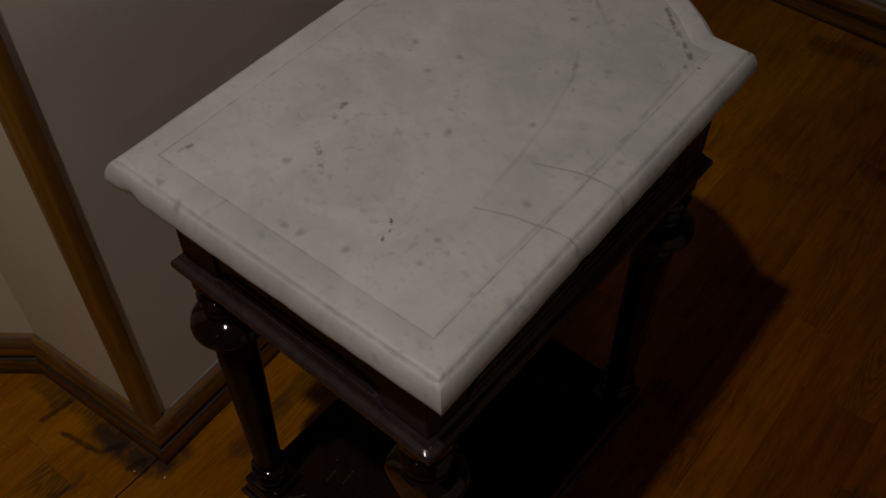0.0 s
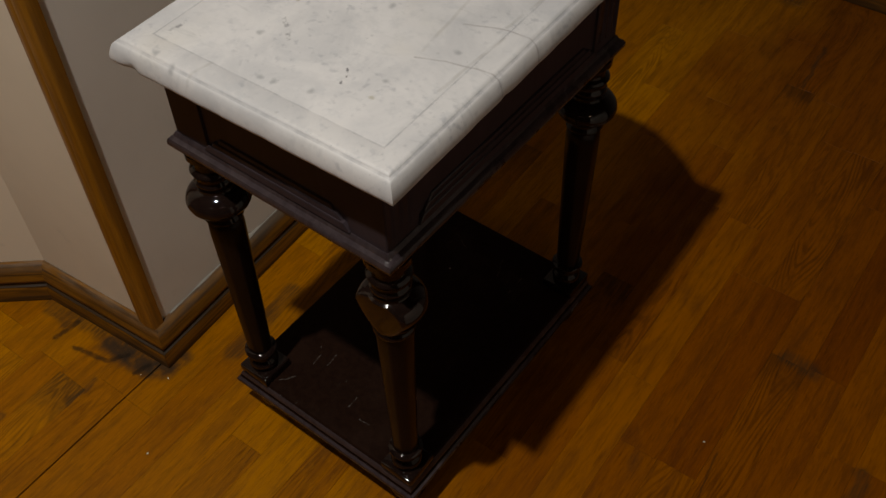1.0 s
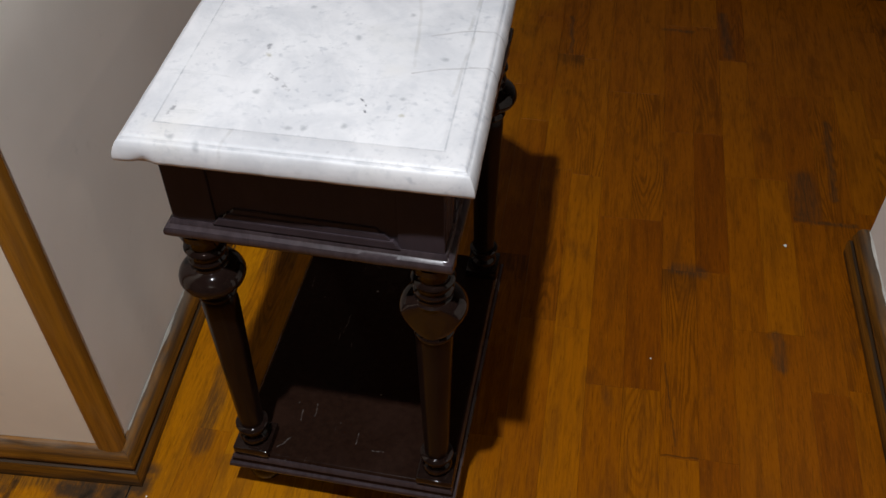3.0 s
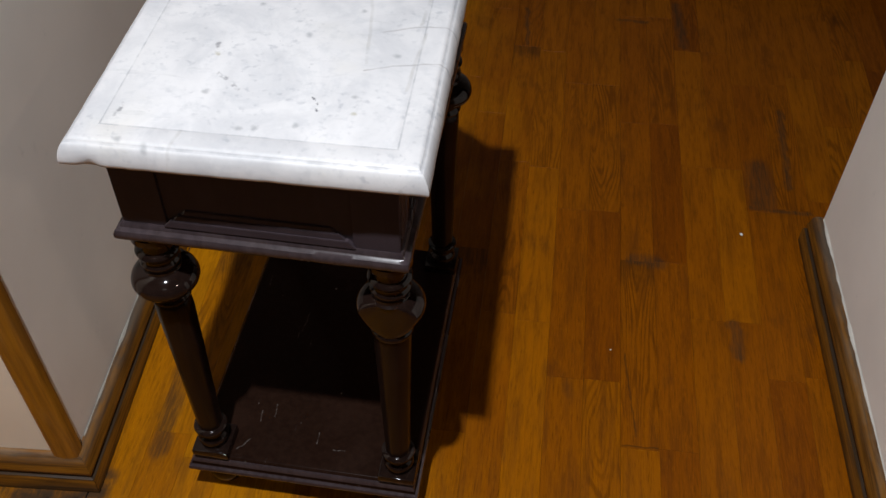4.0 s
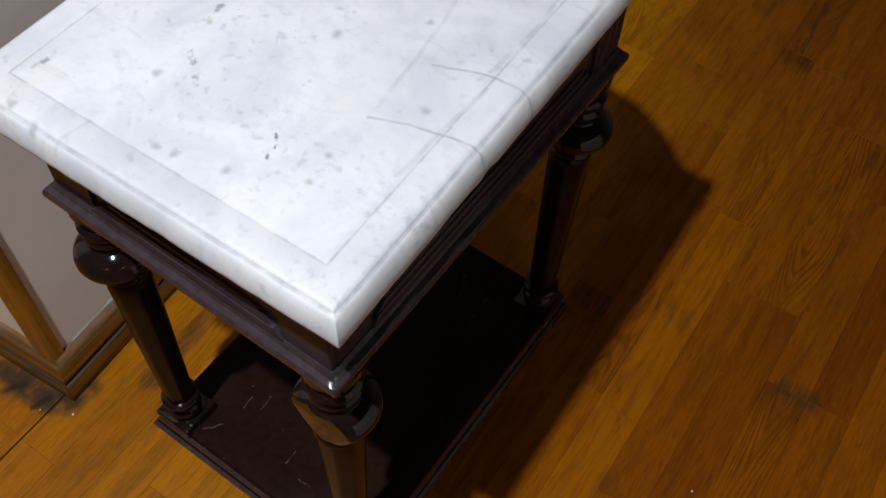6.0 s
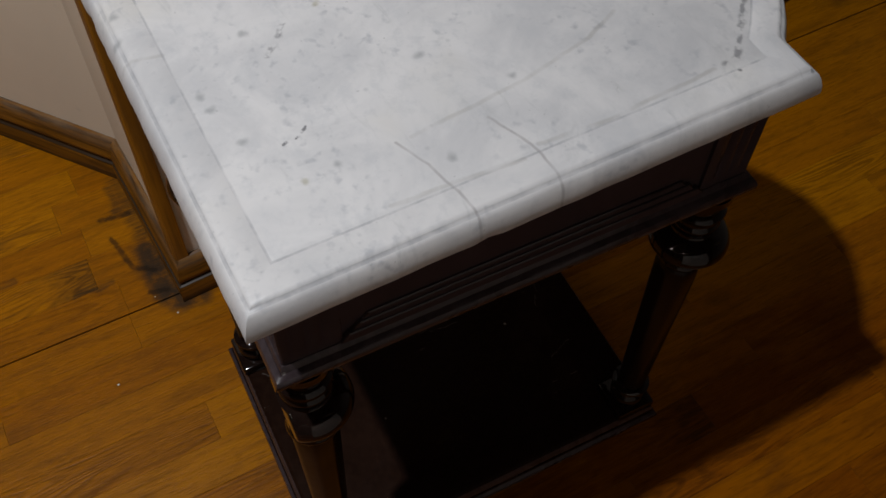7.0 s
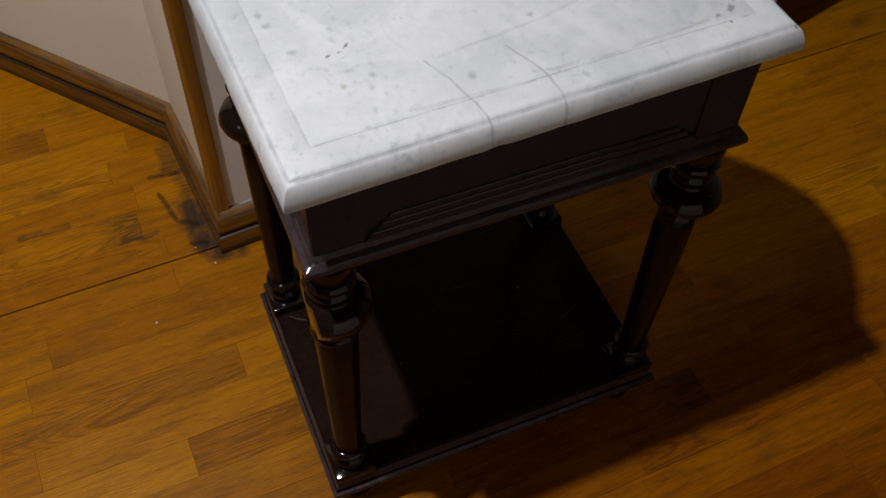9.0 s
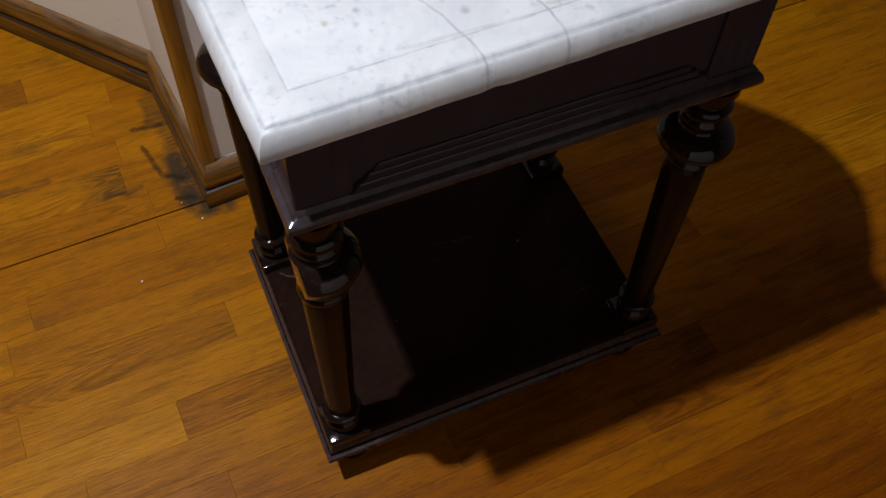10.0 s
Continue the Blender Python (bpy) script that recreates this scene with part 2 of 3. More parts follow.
def make_plank(name, by_island=False):
    net = Net(name)
    if by_island:
        chance = net.node("ShaderNodeNewGeometry").outputs["Random Per Island"]
        where = net.position()
    else:
        chance = net.random()
        where = net.object_place()
    given = net.node("ShaderNodeSeparateColor", Color=net.node("ShaderNodeObjectInfo").outputs["Color"])
    shift = net.node("ShaderNodeCombineXYZ", X=net.math("MULTIPLY", chance, 37.0), Y=net.math("MULTIPLY", chance, 91.0), Z=net.math("MULTIPLY", chance, 53.0)).outputs[0]
    place = net.vec("ADD", where, shift)
    second = net.math("FRACT", net.math("MULTIPLY", chance, 17.31)) if by_island else given.outputs[1]
    shade = chance if by_island else given.outputs[0]
    # flame figure: contour lines of a field drawn out along the board
    drawn = net.node("ShaderNodeMapping", Vector=place, Scale=(13.0, 1.3, 13.0)).outputs[0]
    field = net.noise(drawn, 1.3, 1.5, 0.4, 0.25)
    rings = net.math("SINE", net.math("MULTIPLY", field, 165.0))
    figured = net.ramp(second, 0.72, 0.96, 0.0, 1.0)
    figure = net.math("MULTIPLY", net.ramp(rings, -0.2, 1.0), net.math("MULTIPLY", figured, net.ramp(net.noise(place, 9.0, 2.0), 0.35, 0.60, 0.25, 1.0)))
    fibre = net.noise(net.node("ShaderNodeMapping", Vector=place, Scale=(1.0, 0.06, 1.0)).outputs[0], 300.0, 5.0, 0.7)
    pores = net.noise(net.node("ShaderNodeMapping", Vector=place, Scale=(1.0, 0.11, 1.0)).outputs[0], 560.0, 2.0, 0.6)
    fleck = net.noise(net.node("ShaderNodeMapping", Vector=net.vec("ADD", place, (3, 5, 1)), Scale=(1.0, 0.09, 1.0)).outputs[0], 400.0, 2.0, 0.55)
    coarse = net.noise(net.node("ShaderNodeMapping", Vector=place, Scale=(1.0, 0.10, 1.0)).outputs[0], 60.0, 5.0, 0.65)
    tone = net.colours(shade, [(0.0, (0.195, 0.058, 0.0008)), (0.15, (0.250, 0.080, 0.0009)), (0.5, (0.305, 0.106, 0.0010)), (0.8, (0.345, 0.127, 0.0011)), (1.0, (0.395, 0.154, 0.0014))])
    deep = net.mix(0.8, tone, (0.045, 0.012, 0.0006))
    colour = net.mix(net.math("MULTIPLY", figure, 0.58), tone, deep)
    colour = net.mix(net.ramp(coarse, 0.40, 0.72, 0.0, 0.52), colour, deep)
    colour = net.mix(net.ramp(fibre, 0.44, 0.74, 0.0, 0.52), colour, deep)
    colour = net.mix(net.ramp(fleck, 0.56, 0.74, 0.0, 0.36), colour, (0.050, 0.014, 0.0008))
    colour = net.mix(net.ramp(pores, 0.54, 0.72, 0.0, 0.22), colour, (0.47, 0.20, 0.003))
    if not by_island:
        # worn varnish with dirt rubbed in at the ends of some boards
        across = net.node("ShaderNodeSeparateXYZ", Vector=where)
        third = net.math("FRACT", net.math("MULTIPLY", chance, 71.7))
        near_end = net.ramp(net.math("ADD", across.outputs[1], net.math("MULTIPLY", net.noise(place, 26.0, 4.0, 0.65), 0.16)), 0.20, 0.30)
        near_end = net.math("MULTIPLY", near_end, net.ramp(third, 0.86, 0.92))
        colour = net.mix(net.math("MULTIPLY", near_end, net.ramp(fibre, 0.3, 0.6, 0.25, 0.65)), colour, (0.040, 0.020, 0.006))
    # worn, greyed and dirty patches over the whole floor
    ground = net.position()
    dirt_place = net.node("ShaderNodeMapping", Vector=ground, Scale=(1.6, 0.7, 1.0)).outputs[0]
    dirt = net.ramp(net.noise(dirt_place, 6.5, 5.0, 0.62), 0.56, 0.76)
    colour = net.mix(net.math("MULTIPLY", dirt, 0.5), colour, (0.050, 0.024, 0.006))
    # boards east of the table are redder; added darkening paints in shade there
    east_shade = net.node("ShaderNodeSeparateXYZ", Vector=ground).outputs[0]
    east_shade = net.ramp(net.math("ADD", east_shade, net.math("MULTIPLY", net.noise(ground, 5.0, 4.0, 0.6), 0.5)), -0.02, 0.38)
    colour = net.mix(net.math("MULTIPLY", east_shade, 0.9), colour, net.mix(1.0, colour, (0.58, 0.43, 0.42), "MULTIPLY"))
    flat = flat_place(net, net.vec("ADD", ground, net.vec("SCALE", net.vec("SUBTRACT", net.node("ShaderNodeTexNoise", Vector=ground, Scale=30.0, Detail=4.0).outputs["Color"], (0.5, 0.5, 0.5)), 0.026)))
    slight = flat_place(net, net.vec("ADD", ground, net.vec("SCALE", net.vec("SUBTRACT", net.node("ShaderNodeTexNoise", Vector=ground, Scale=70.0, Detail=3.0).outputs["Color"], (0.5, 0.5, 0.5)), 0.007)))
    rough_edge = flat_place(net, net.vec("ADD", ground, net.vec("SCALE", net.vec("SUBTRACT", net.node("ShaderNodeTexNoise", Vector=ground, Scale=110.0, Detail=4.0).outputs["Color"], (0.5, 0.5, 0.5)), 0.009)))
    # damp stains and splits beside the wall corner and on the worn boards
    stains = [((-0.595, -0.014), (-0.87, -0.028), 0.027), ((-0.598, -0.020), (-0.665, -0.034), 0.034), ((-0.20, 1.70), (-0.08, 1.72), 0.05), ((-0.735, -0.245), (-0.742, -0.330), 0.012), ((-0.495, 0.09), (-0.505, 0.26), 0.026),
              ((-0.86, -0.045), (-0.80, -0.045), 0.014), ((-0.66, -0.10), (-0.66, -0.16), 0.010), ((0.060, 1.57), (0.072, 1.40), 0.008), ((0.466, 1.64), (0.481, 1.44), 0.020),
              ((0.628, 0.98), (0.628, 0.87), 0.045), ((0.600, 0.846), (0.731, 0.848), 0.009), ((0.345, 0.661), (0.392, 0.654), 0.026), ((0.537, 0.51), (0.540, 0.43), 0.018),
              ((0.700, 1.20), (0.691, 0.93), 0.014), ((0.311, 1.548), (0.387, 1.544), 0.010)]
    stain = net.most([net.segment(flat, a, b, w) for a, b, w in stains])
    stain = net.math("MULTIPLY", stain, net.ramp(fibre, 0.36, 0.62, 0.45, 1.0))
    colour = net.mix(net.math("MULTIPLY", stain, 0.64), colour, (0.026, 0.018, 0.010))
    # black grime in front of the outside corner
    grime = net.most([net.segment(flat, a, b, 0.030) for a, b in (((-0.585, -0.020), (-0.640, -0.026)), ((-0.640, -0.026), (-0.700, -0.030)), ((-0.572, -0.012), (-0.570, 0.020)))])
    colour = net.mix(net.math("MULTIPLY", grime, net.ramp(net.noise(ground, 34.0, 4.0, 0.65), 0.30, 0.55, 0.25, 0.85)), colour, (0.022, 0.017, 0.012))
    splits = [((-0.796, -0.080), (-0.789, -0.030)), ((-0.748, -0.074), (-0.676, -0.060)), ((-0.676, -0.060), (-0.652, -0.028)), ((-0.612, -0.050), (-0.604, -0.022))]
    split = net.most([net.segment(rough_edge, a, b, 0.0075) for a, b in splits])
    thin = net.most([net.segment(slight, a, b, 0.0026) for a, b in (((0.322, 0.41), (0.342, 0.225)), ((0.318, 0.203), (0.382, 0.206)))])
    split = net.math("MULTIPLY", net.math("MAXIMUM", split, net.math("MULTIPLY", thin, 0.8)), net.ramp(net.noise(ground, 38.0, 3.0), 0.25, 0.55, 0.45, 1.0))
    colour = net.mix(net.math("MULTIPLY", split, 0.72), colour, (0.014, 0.009, 0.005))
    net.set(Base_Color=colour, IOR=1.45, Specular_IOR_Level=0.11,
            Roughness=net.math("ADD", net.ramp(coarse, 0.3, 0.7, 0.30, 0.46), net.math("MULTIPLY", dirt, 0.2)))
    relief = net.math("ADD", net.math("MULTIPLY", fibre, -1.0), net.math("MULTIPLY", figure, -0.3))
    net.bump(net.math("SUBTRACT", relief, net.math("MULTIPLY", fleck, 0.6)), 0.5, 0.0010)
    return net.mat


def make_trim_wood(name, light, dark, grey=0.0, dust=0.0):
    """Varnished softwood with grain along the piece and worn, dirty edges."""
    net = Net(name)
    where = net.object_place()
    drawn = net.node("ShaderNodeMapping", Vector=where, Scale=(0.05, 1.0, 1.0)).outputs[0]
    grain = net.noise(drawn, 130.0, 4.0, 0.6, 0.4)
    broad = net.noise(drawn, 26.0, 3.0, 0.55)
    colour = net.mix(net.ramp(grain, 0.35, 0.7), light, dark)
    colour = net.mix(net.ramp(broad, 0.45, 0.75, 0.0, 0.6), colour, dark)
    worn_place = net.node("ShaderNodeMapping", Vector=where, Scale=(0.22, 1.0, 1.0)).outputs[0]
    worn = net.ramp(net.noise(worn_place, 34.0, 5.0, 0.7), 0.42, 0.75)
    colour = net.mix(net.math("MULTIPLY", worn, grey), colour, (0.15, 0.115, 0.075))
    black = net.ramp(net.noise(net.vec("ADD", worn_place, (5, 2, 1)), 20.0, 5.0, 0.7), 0.50, 0.74)
    colour = net.mix(net.math("MULTIPLY", black, 0.8 * grey), colour, (0.022, 0.016, 0.011))
    if dust:
        # pale dust and plaster smears on the upper edge
        high = net.node("ShaderNodeSeparateXYZ", Vector=where).outputs[2]
        rubbed = net.ramp(net.noise(worn_place, 48.0, 5.0, 0.7), 0.35, 0.62)
        high = net.math("MULTIPLY", net.ramp(net.math("ADD", high, net.math("MULTIPLY", grain, 0.012)), 0.078, 0.094), rubbed)
        colour = net.mix(net.math("MULTIPLY", high, dust), colour, (0.215, 0.19, 0.15))
        # black band in the quirk of the moulding and along the foot
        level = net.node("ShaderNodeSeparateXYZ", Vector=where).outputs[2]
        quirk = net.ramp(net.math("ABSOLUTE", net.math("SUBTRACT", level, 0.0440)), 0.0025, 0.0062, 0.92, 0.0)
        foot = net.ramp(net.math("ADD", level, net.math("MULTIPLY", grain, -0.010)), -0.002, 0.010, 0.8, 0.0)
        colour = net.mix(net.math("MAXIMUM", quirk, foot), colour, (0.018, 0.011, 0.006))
        # grey-black rubbing on the upper face, in long patches
        smear = net.ramp(net.noise(net.node("ShaderNodeMapping", Vector=net.vec("ADD", where, (7, 3, 2)), Scale=(0.30, 1.0, 1.0)).outputs[0], 17.0, 5.0, 0.65), 0.46, 0.62)
        smear = net.math("MULTIPLY", smear, net.ramp(level, 0.066, 0.086))
        colour = net.mix(net.math("MULTIPLY", smear, 0.6), colour, (0.050, 0.043, 0.036))
    net.set(Base_Color=colour, Roughness=net.ramp(grain, 0.3, 0.7, 0.28, 0.5), IOR=1.45)
    net.bump(grain, 0.3, 0.0008)
    return net.mat


def make_paint(name, base):
    """Matt wall paint: roller stipple, faint blotches, scuffs near the floor."""
    net = Net(name)
    where = net.position()
    blotch = net.noise(where, 3.0, 4.0, 0.55)
    stipple = net.noise(where, 240.0, 3.0, 0.6)
    mark = net.ramp(net.noise(where, 16.0, 5.0, 0.7), 0.62, 0.78)
    colour = net.mix(net.ramp(blotch, 0.35, 0.7), base, tuple(0.92 * v for v in base))
    colour = net.mix(net.math("MULTIPLY", mark, 0.25), colour, (0.45, 0.41, 0.36))
    net.set(Base_Color=colour, Roughness=0.62, IOR=1.45)
    net.bump(net.math("ADD", net.math("MULTIPLY", stipple, 0.5), blotch), 0.18, 0.002)
    return net.mat


def make_plain(name, colour, rough):
    net = Net(name)
    where = net.position()
    net.set(Base_Color=net.mix(net.noise(where, 35.0, 4.0), tuple(0.75 * v for v in colour), colour), Roughness=rough)
    return net.mat


MARBLE = make_marble("white_grey_marble")
MARBLE_GROOVE = make_marble("greyed_marble_groove", 0.5)
LACQUER = make_lacquer("dark_brown_lacquer", (0.0070, 0.0036, 0.0028), (0.0110, 0.0060, 0.0046), (0.055, 0.085), 0.25, 0.0, 0.42, 0.0, (), 0.03, 1.42)
SHAFT_LACQUER = make_lacquer("rubbed_dark_brown_lacquer", (0.0070, 0.0036, 0.0028), (0.0110, 0.0060, 0.0046), (0.28, 0.40), 0.25, 0.30, 0.14, 0.0, (), 0.03, 1.22)
MARKS = [((-0.1045, -0.1435), (-0.104, -0.1455)), ((-0.073, -0.142), (-0.070, -0.167)), ((-0.093, -0.157), (-0.091, -0.178)), ((-0.0225, -0.1700), (-0.022, -0.1715)),
         ((0.013, -0.185), (0.012, -0.207)), ((0.042, -0.213), (0.061, -0.2135)), ((-0.098, -0.214), (-0.115, -0.238)), ((-0.066, 0.066), (-0.070, 0.019)),
         ((-0.160, 0.141), (-0.158, 0.118)), ((0.069, -0.053), (0.070, -0.055)), ((-0.085, 0.207), (-0.062, 0.202)), ((-0.040, 0.189), (-0.057, 0.196)), ((0.035, 0.204), (0.050, 0.165))]
SHELF_LACQUER = make_lacquer("scratched_shelf_lacquer", (0.0095, 0.0042, 0.0027), (0.0140, 0.0064, 0.0040), (0.18, 0.30), 0.75, 0.0, 0.06, 0.0, MARKS)
APRON_LACQUER = make_lacquer("purple_brown_apron_lacquer", (0.0360, 0.0270, 0.0315), (0.0400, 0.0300, 0.0350), (0.12, 0.20), 0.2, 0.0, 0.13)
RUBBED_LACQUER = make_lacquer("rubbed_moulding_lacquer", (0.027, 0.0195, 0.0215), (0.042, 0.0310, 0.0340), (0.20, 0.38), 0.4, 0.45, 0.22, 0.11, (), 0.13)
LIP_LACQUER = make_lacquer("glossy_lip_lacquer", (0.020, 0.014, 0.015), (0.028, 0.020, 0.022), (0.10, 0.18), 0.3, 0.0, 0.5, 0.0, (), 0.05, 1.4)
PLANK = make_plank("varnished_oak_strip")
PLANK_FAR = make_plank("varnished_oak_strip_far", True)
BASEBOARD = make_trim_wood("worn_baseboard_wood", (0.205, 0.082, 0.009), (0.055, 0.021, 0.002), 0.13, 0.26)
TRIM = make_trim_wood("corner_guard_wood", (0.31, 0.128, 0.011), (0.19, 0.074, 0.006), 0.14)
PAINT = make_paint("pale_grey_wall_paint", (0.90, 0.832, 0.748))
CREAM_PAINT = make_paint("cream_wall_paint", (0.80, 0.70, 0.565))
# darkened so these surfaces throw little bounced light into the shadows
LOW_BOUNCE_CEILING = make_paint("low_bounce_ceiling_dark", (0.035, 0.033, 0.031))
LOW_BOUNCE_BROWN = make_paint("low_bounce_brown_grey_wall", (0.24, 0.21, 0.19))
LOW_BOUNCE_DARK = make_paint("low_bounce_wall_dark", (0.035, 0.032, 0.03))
UNDERLAY = make_plain("dark_joint_dirt", (0.020, 0.012, 0.007), 0.9)
FILLER = make_plain("old_white_filler", (0.66, 0.63, 0.56), 0.8)
DUSTY_FILLER = make_plain("dusty_grey_filler", (0.40, 0.37, 0.32), 0.9)
CRUMB = make_plain("plaster_crumb", (0.75, 0.73, 0.68), 0.8)


# ---------------------------------------------------------------- mesh helpers
def finish(bm, name, mats, smooth=True):
    bmesh.ops.recalc_face_normals(bm, faces=bm.faces)
    me = bpy.data.meshes.new(name)
    bm.to_mesh(me)
    bm.free()
    for m in mats if isinstance(mats, (list, tuple)) else [mats]:
        me.materials.append(m)
    if smooth:
        me.shade_smooth()
        me.set_sharp_from_angle(angle=radians(38))
    return me


def part(name, data, parent, at=(0, 0, 0), label="", turn=0.0):
    ob = new(name, data)
    ob.parent = parent
    ob.location = at
    ob.rotation_euler = (0, 0, turn)
    if label:
        tagged(ob, label)
    return ob


def box(bm, x0, x1, y0, y1, z0, z1, bevel=0.0, segments=2):
    made = bmesh.ops.create_cube(bm, size=1.0)
    for v in made["verts"]:
        v.co = Vector((x0 + (v.co.x + 0.5) * (x1 - x0), y0 + (v.co.y + 0.5) * (y1 - y0), z0 + (v.co.z + 0.5) * (z1 - z0)))
    if bevel:
        edges = {e for v in made["verts"] for e in v.link_edges}
        bmesh.ops.bevel(bm, geom=list(edges), offset=bevel, segments=segments, affect="EDGES", profile=0.5)


def prism(bm, outline, z0, z1):
    low = [bm.verts.new((x, y, z0)) for x, y in outline]
    high = [bm.verts.new((x, y, z1)) for x, y in outline]
    bm.faces.new(low[::-1]), bm.faces.new(high)
    for i in range(len(outline)):
        j = (i + 1) % len(outline)
        bm.faces.new((low[i], low[j], high[j], high[i]))


def lathe(bm, profile, sides=32, turn=0.0, caps=True):
    """Spins rows of (radius, height) round z."""
    rings = []
    for r, z in profile:
        rings.append([bm.verts.new((r * math.cos(2 * math.pi * i / sides + turn), r * math.sin(2 * math.pi * i / sides + turn), z)) for i in range(sides)])
    for a, b in zip(rings, rings[1:]):
        for i in range(sides):
            j = (i + 1) % sides
            bm.faces.new((a[i], a[j], b[j], b[i]))
    if caps:
        bm.faces.new(rings[0][::-1]), bm.faces.new(rings[-1])


def rectangle(x0, x1, y0, y1, nx=20, ny=24):
    """A function that gives the rectangle's outline, counter-clockwise, moved inwards by d."""
    def outline(d):
        a, b, c, e = x0 + d, x1 - d, y0 + d, y1 - d
        pts = [(a + (b - a) * i / nx, c) for i in range(nx)] + [(b, c + (e - c) * i / ny) for i in range(ny)]
        return pts + [(b - (b - a) * i / nx, e) for i in range(nx)] + [(a, e - (e - c) * i / ny) for i in range(ny)]
    return outline


def rings_mesh(bm, outline, profile, groove=()):
    """A slab: rows of (inset, height) from the underside up to the middle of the top."""
    loops = [[bm.verts.new((x, y, z)) for x, y in outline(d)] for d, z in profile]
    n = len(loops[0])
    for k, (a, b) in enumerate(zip(loops, loops[1:])):
        for i in range(n):
            j = (i + 1) % n
            f = bm.faces.new((a[i], a[j], b[j], b[i]))
            f.material_index = 1 if k in groove else 0
    bm.faces.new(loops[0][::-1]), bm.faces.new(loops[-1])
    return loops


# ---------------------------------------------------------------- room
CEILING = 3.05
DIAG = Vector((-0.783, -0.622))
CORNER, BEND = Vector((-0.592, 0.017)), Vector((-0.881, 0.0))
WEST_END, EAST_END = Vector((-0.646, 1.22)), Vector((0.716, 0.737))
NORTH = 1.805
DIAG_END = BEND + 2.2 * DIAG
SIDE = Vector((-0.622, 0.783)) * 0.12


def wall(name, outline, label, paint=None, height=CEILING):
    bm = bmesh.new()
    prism(bm, [tuple(p) for p in outline], 0.0, height)
    ob = new(name, finish(bm, name, paint or PAINT, False))
    return tagged(ob, label, "wall", kind="structure")


wall("wall_west", [CORNER, WEST_END, WEST_END - Vector((0.12, 0)), (-0.732, 0.130), (-0.632, 0.130), (-0.632, 0.0154)], "pale grey painted wall beside the table")
wall("wall_corner_return", [(-0.632, 0.0146), (-0.632, 0.130), (-0.885, 0.120), BEND], "short cream painted wall at the outside corner", CREAM_PAINT)
wall("wall_northwest", [BEND, BEND + SIDE, DIAG_END + SIDE, DIAG_END], "cream painted diagonal wall", CREAM_PAINT)
# unseen upper part left off so that less light bounces from this wall
wall("wall_east", [EAST_END, (0.744, -0.24), (2.6, -0.24), (2.6, 0.737)], "pale grey painted wall ending in an outside corner, cut low to limit bounced light", None, 1.0)
# added walls that close the room, dark to hold down bounced light
wall("wall_southwest", [DIAG_END, (DIAG_END.x, -5.2), (DIAG_END.x - 0.12, -5.2), (DIAG_END.x - 0.12, DIAG_END.y)], "added wall kept near-black to limit bounced light", LOW_BOUNCE_DARK)
wall("wall_southeast", [(2.6, -0.24), (2.6, -5.2), (2.72, -5.2), (2.72, -0.24)], "added wall kept near-black to limit bounced light", LOW_BOUNCE_DARK)
wall("wall_south", [(DIAG_END.x - 0.12, -5.2), (2.72, -5.2), (2.72, -5.32), (DIAG_END.x - 0.12, -5.32)], "added wall kept near-black to limit bounced light", LOW_BOUNCE_DARK)
wall("wall_northeast", [(2.6, -0.24), (2.72, -0.24), (2.72, NORTH), (2.6, NORTH)], "added wall kept near-black to limit bounced light", LOW_BOUNCE_DARK)
wall("wall_north", [(-2.6, NORTH), (2.72, NORTH), (2.72, NORTH + 0.12), (-2.6, NORTH + 0.12)], "brown-grey wall across the end of the passage, darkened to limit bounced light", LOW_BOUNCE_BROWN)
wall("wall_west_return", [WEST_END - Vector((0.12, 0.12)), WEST_END - Vector((0.12, 0)), (-2.6, 1.22), (-2.6, 1.10)], "added wall kept near-black to limit bounced light", LOW_BOUNCE_DARK)
wall("wall_far_west", [(-2.6, 1.10), (-2.6, NORTH), (-2.72, NORTH), (-2.72, 1.10)], "added wall kept near-black to limit bounced light", LOW_BOUNCE_DARK)

# unseen ceiling, its colour darkened to limit bounced light
bm = bmesh.new()
box(bm, -2.9, 2.8, -5.4, 3.6, CEILING, CEILING + 0.1)
tagged(new("ceiling", finish(bm, "ceiling", LOW_BOUNCE_CEILING, False)), "unseen ceiling kept near-black to limit bounced light", "ceiling", kind="structure")

bm = bmesh.new()
box(bm, -2.9, 2.8, -5.4, 3.6, -0.12, -0.0045)
floor = tagged(new("floor", finish(bm, "floor", UNDERLAY, False)), "varnished oak strip floor with dark worn joints", "floor", kind="structure")

# Baseboards: one moulded profile, mitred from wall to wall.
BOARD_PROFILE = [(0.0005, 0.001), (0.0240, 0.001), (0.0245, 0.036), (0.0225, 0.041), (0.0180, 0.0425), (0.0170, 0.0465), (0.0200, 0.0500),
                 (0.0205, 0.0560), (0.0180, 0.0640), (0.0155, 0.0780), (0.0120, 0.0860), (0.0070, 0.0905), (0.0005, 0.0915)]


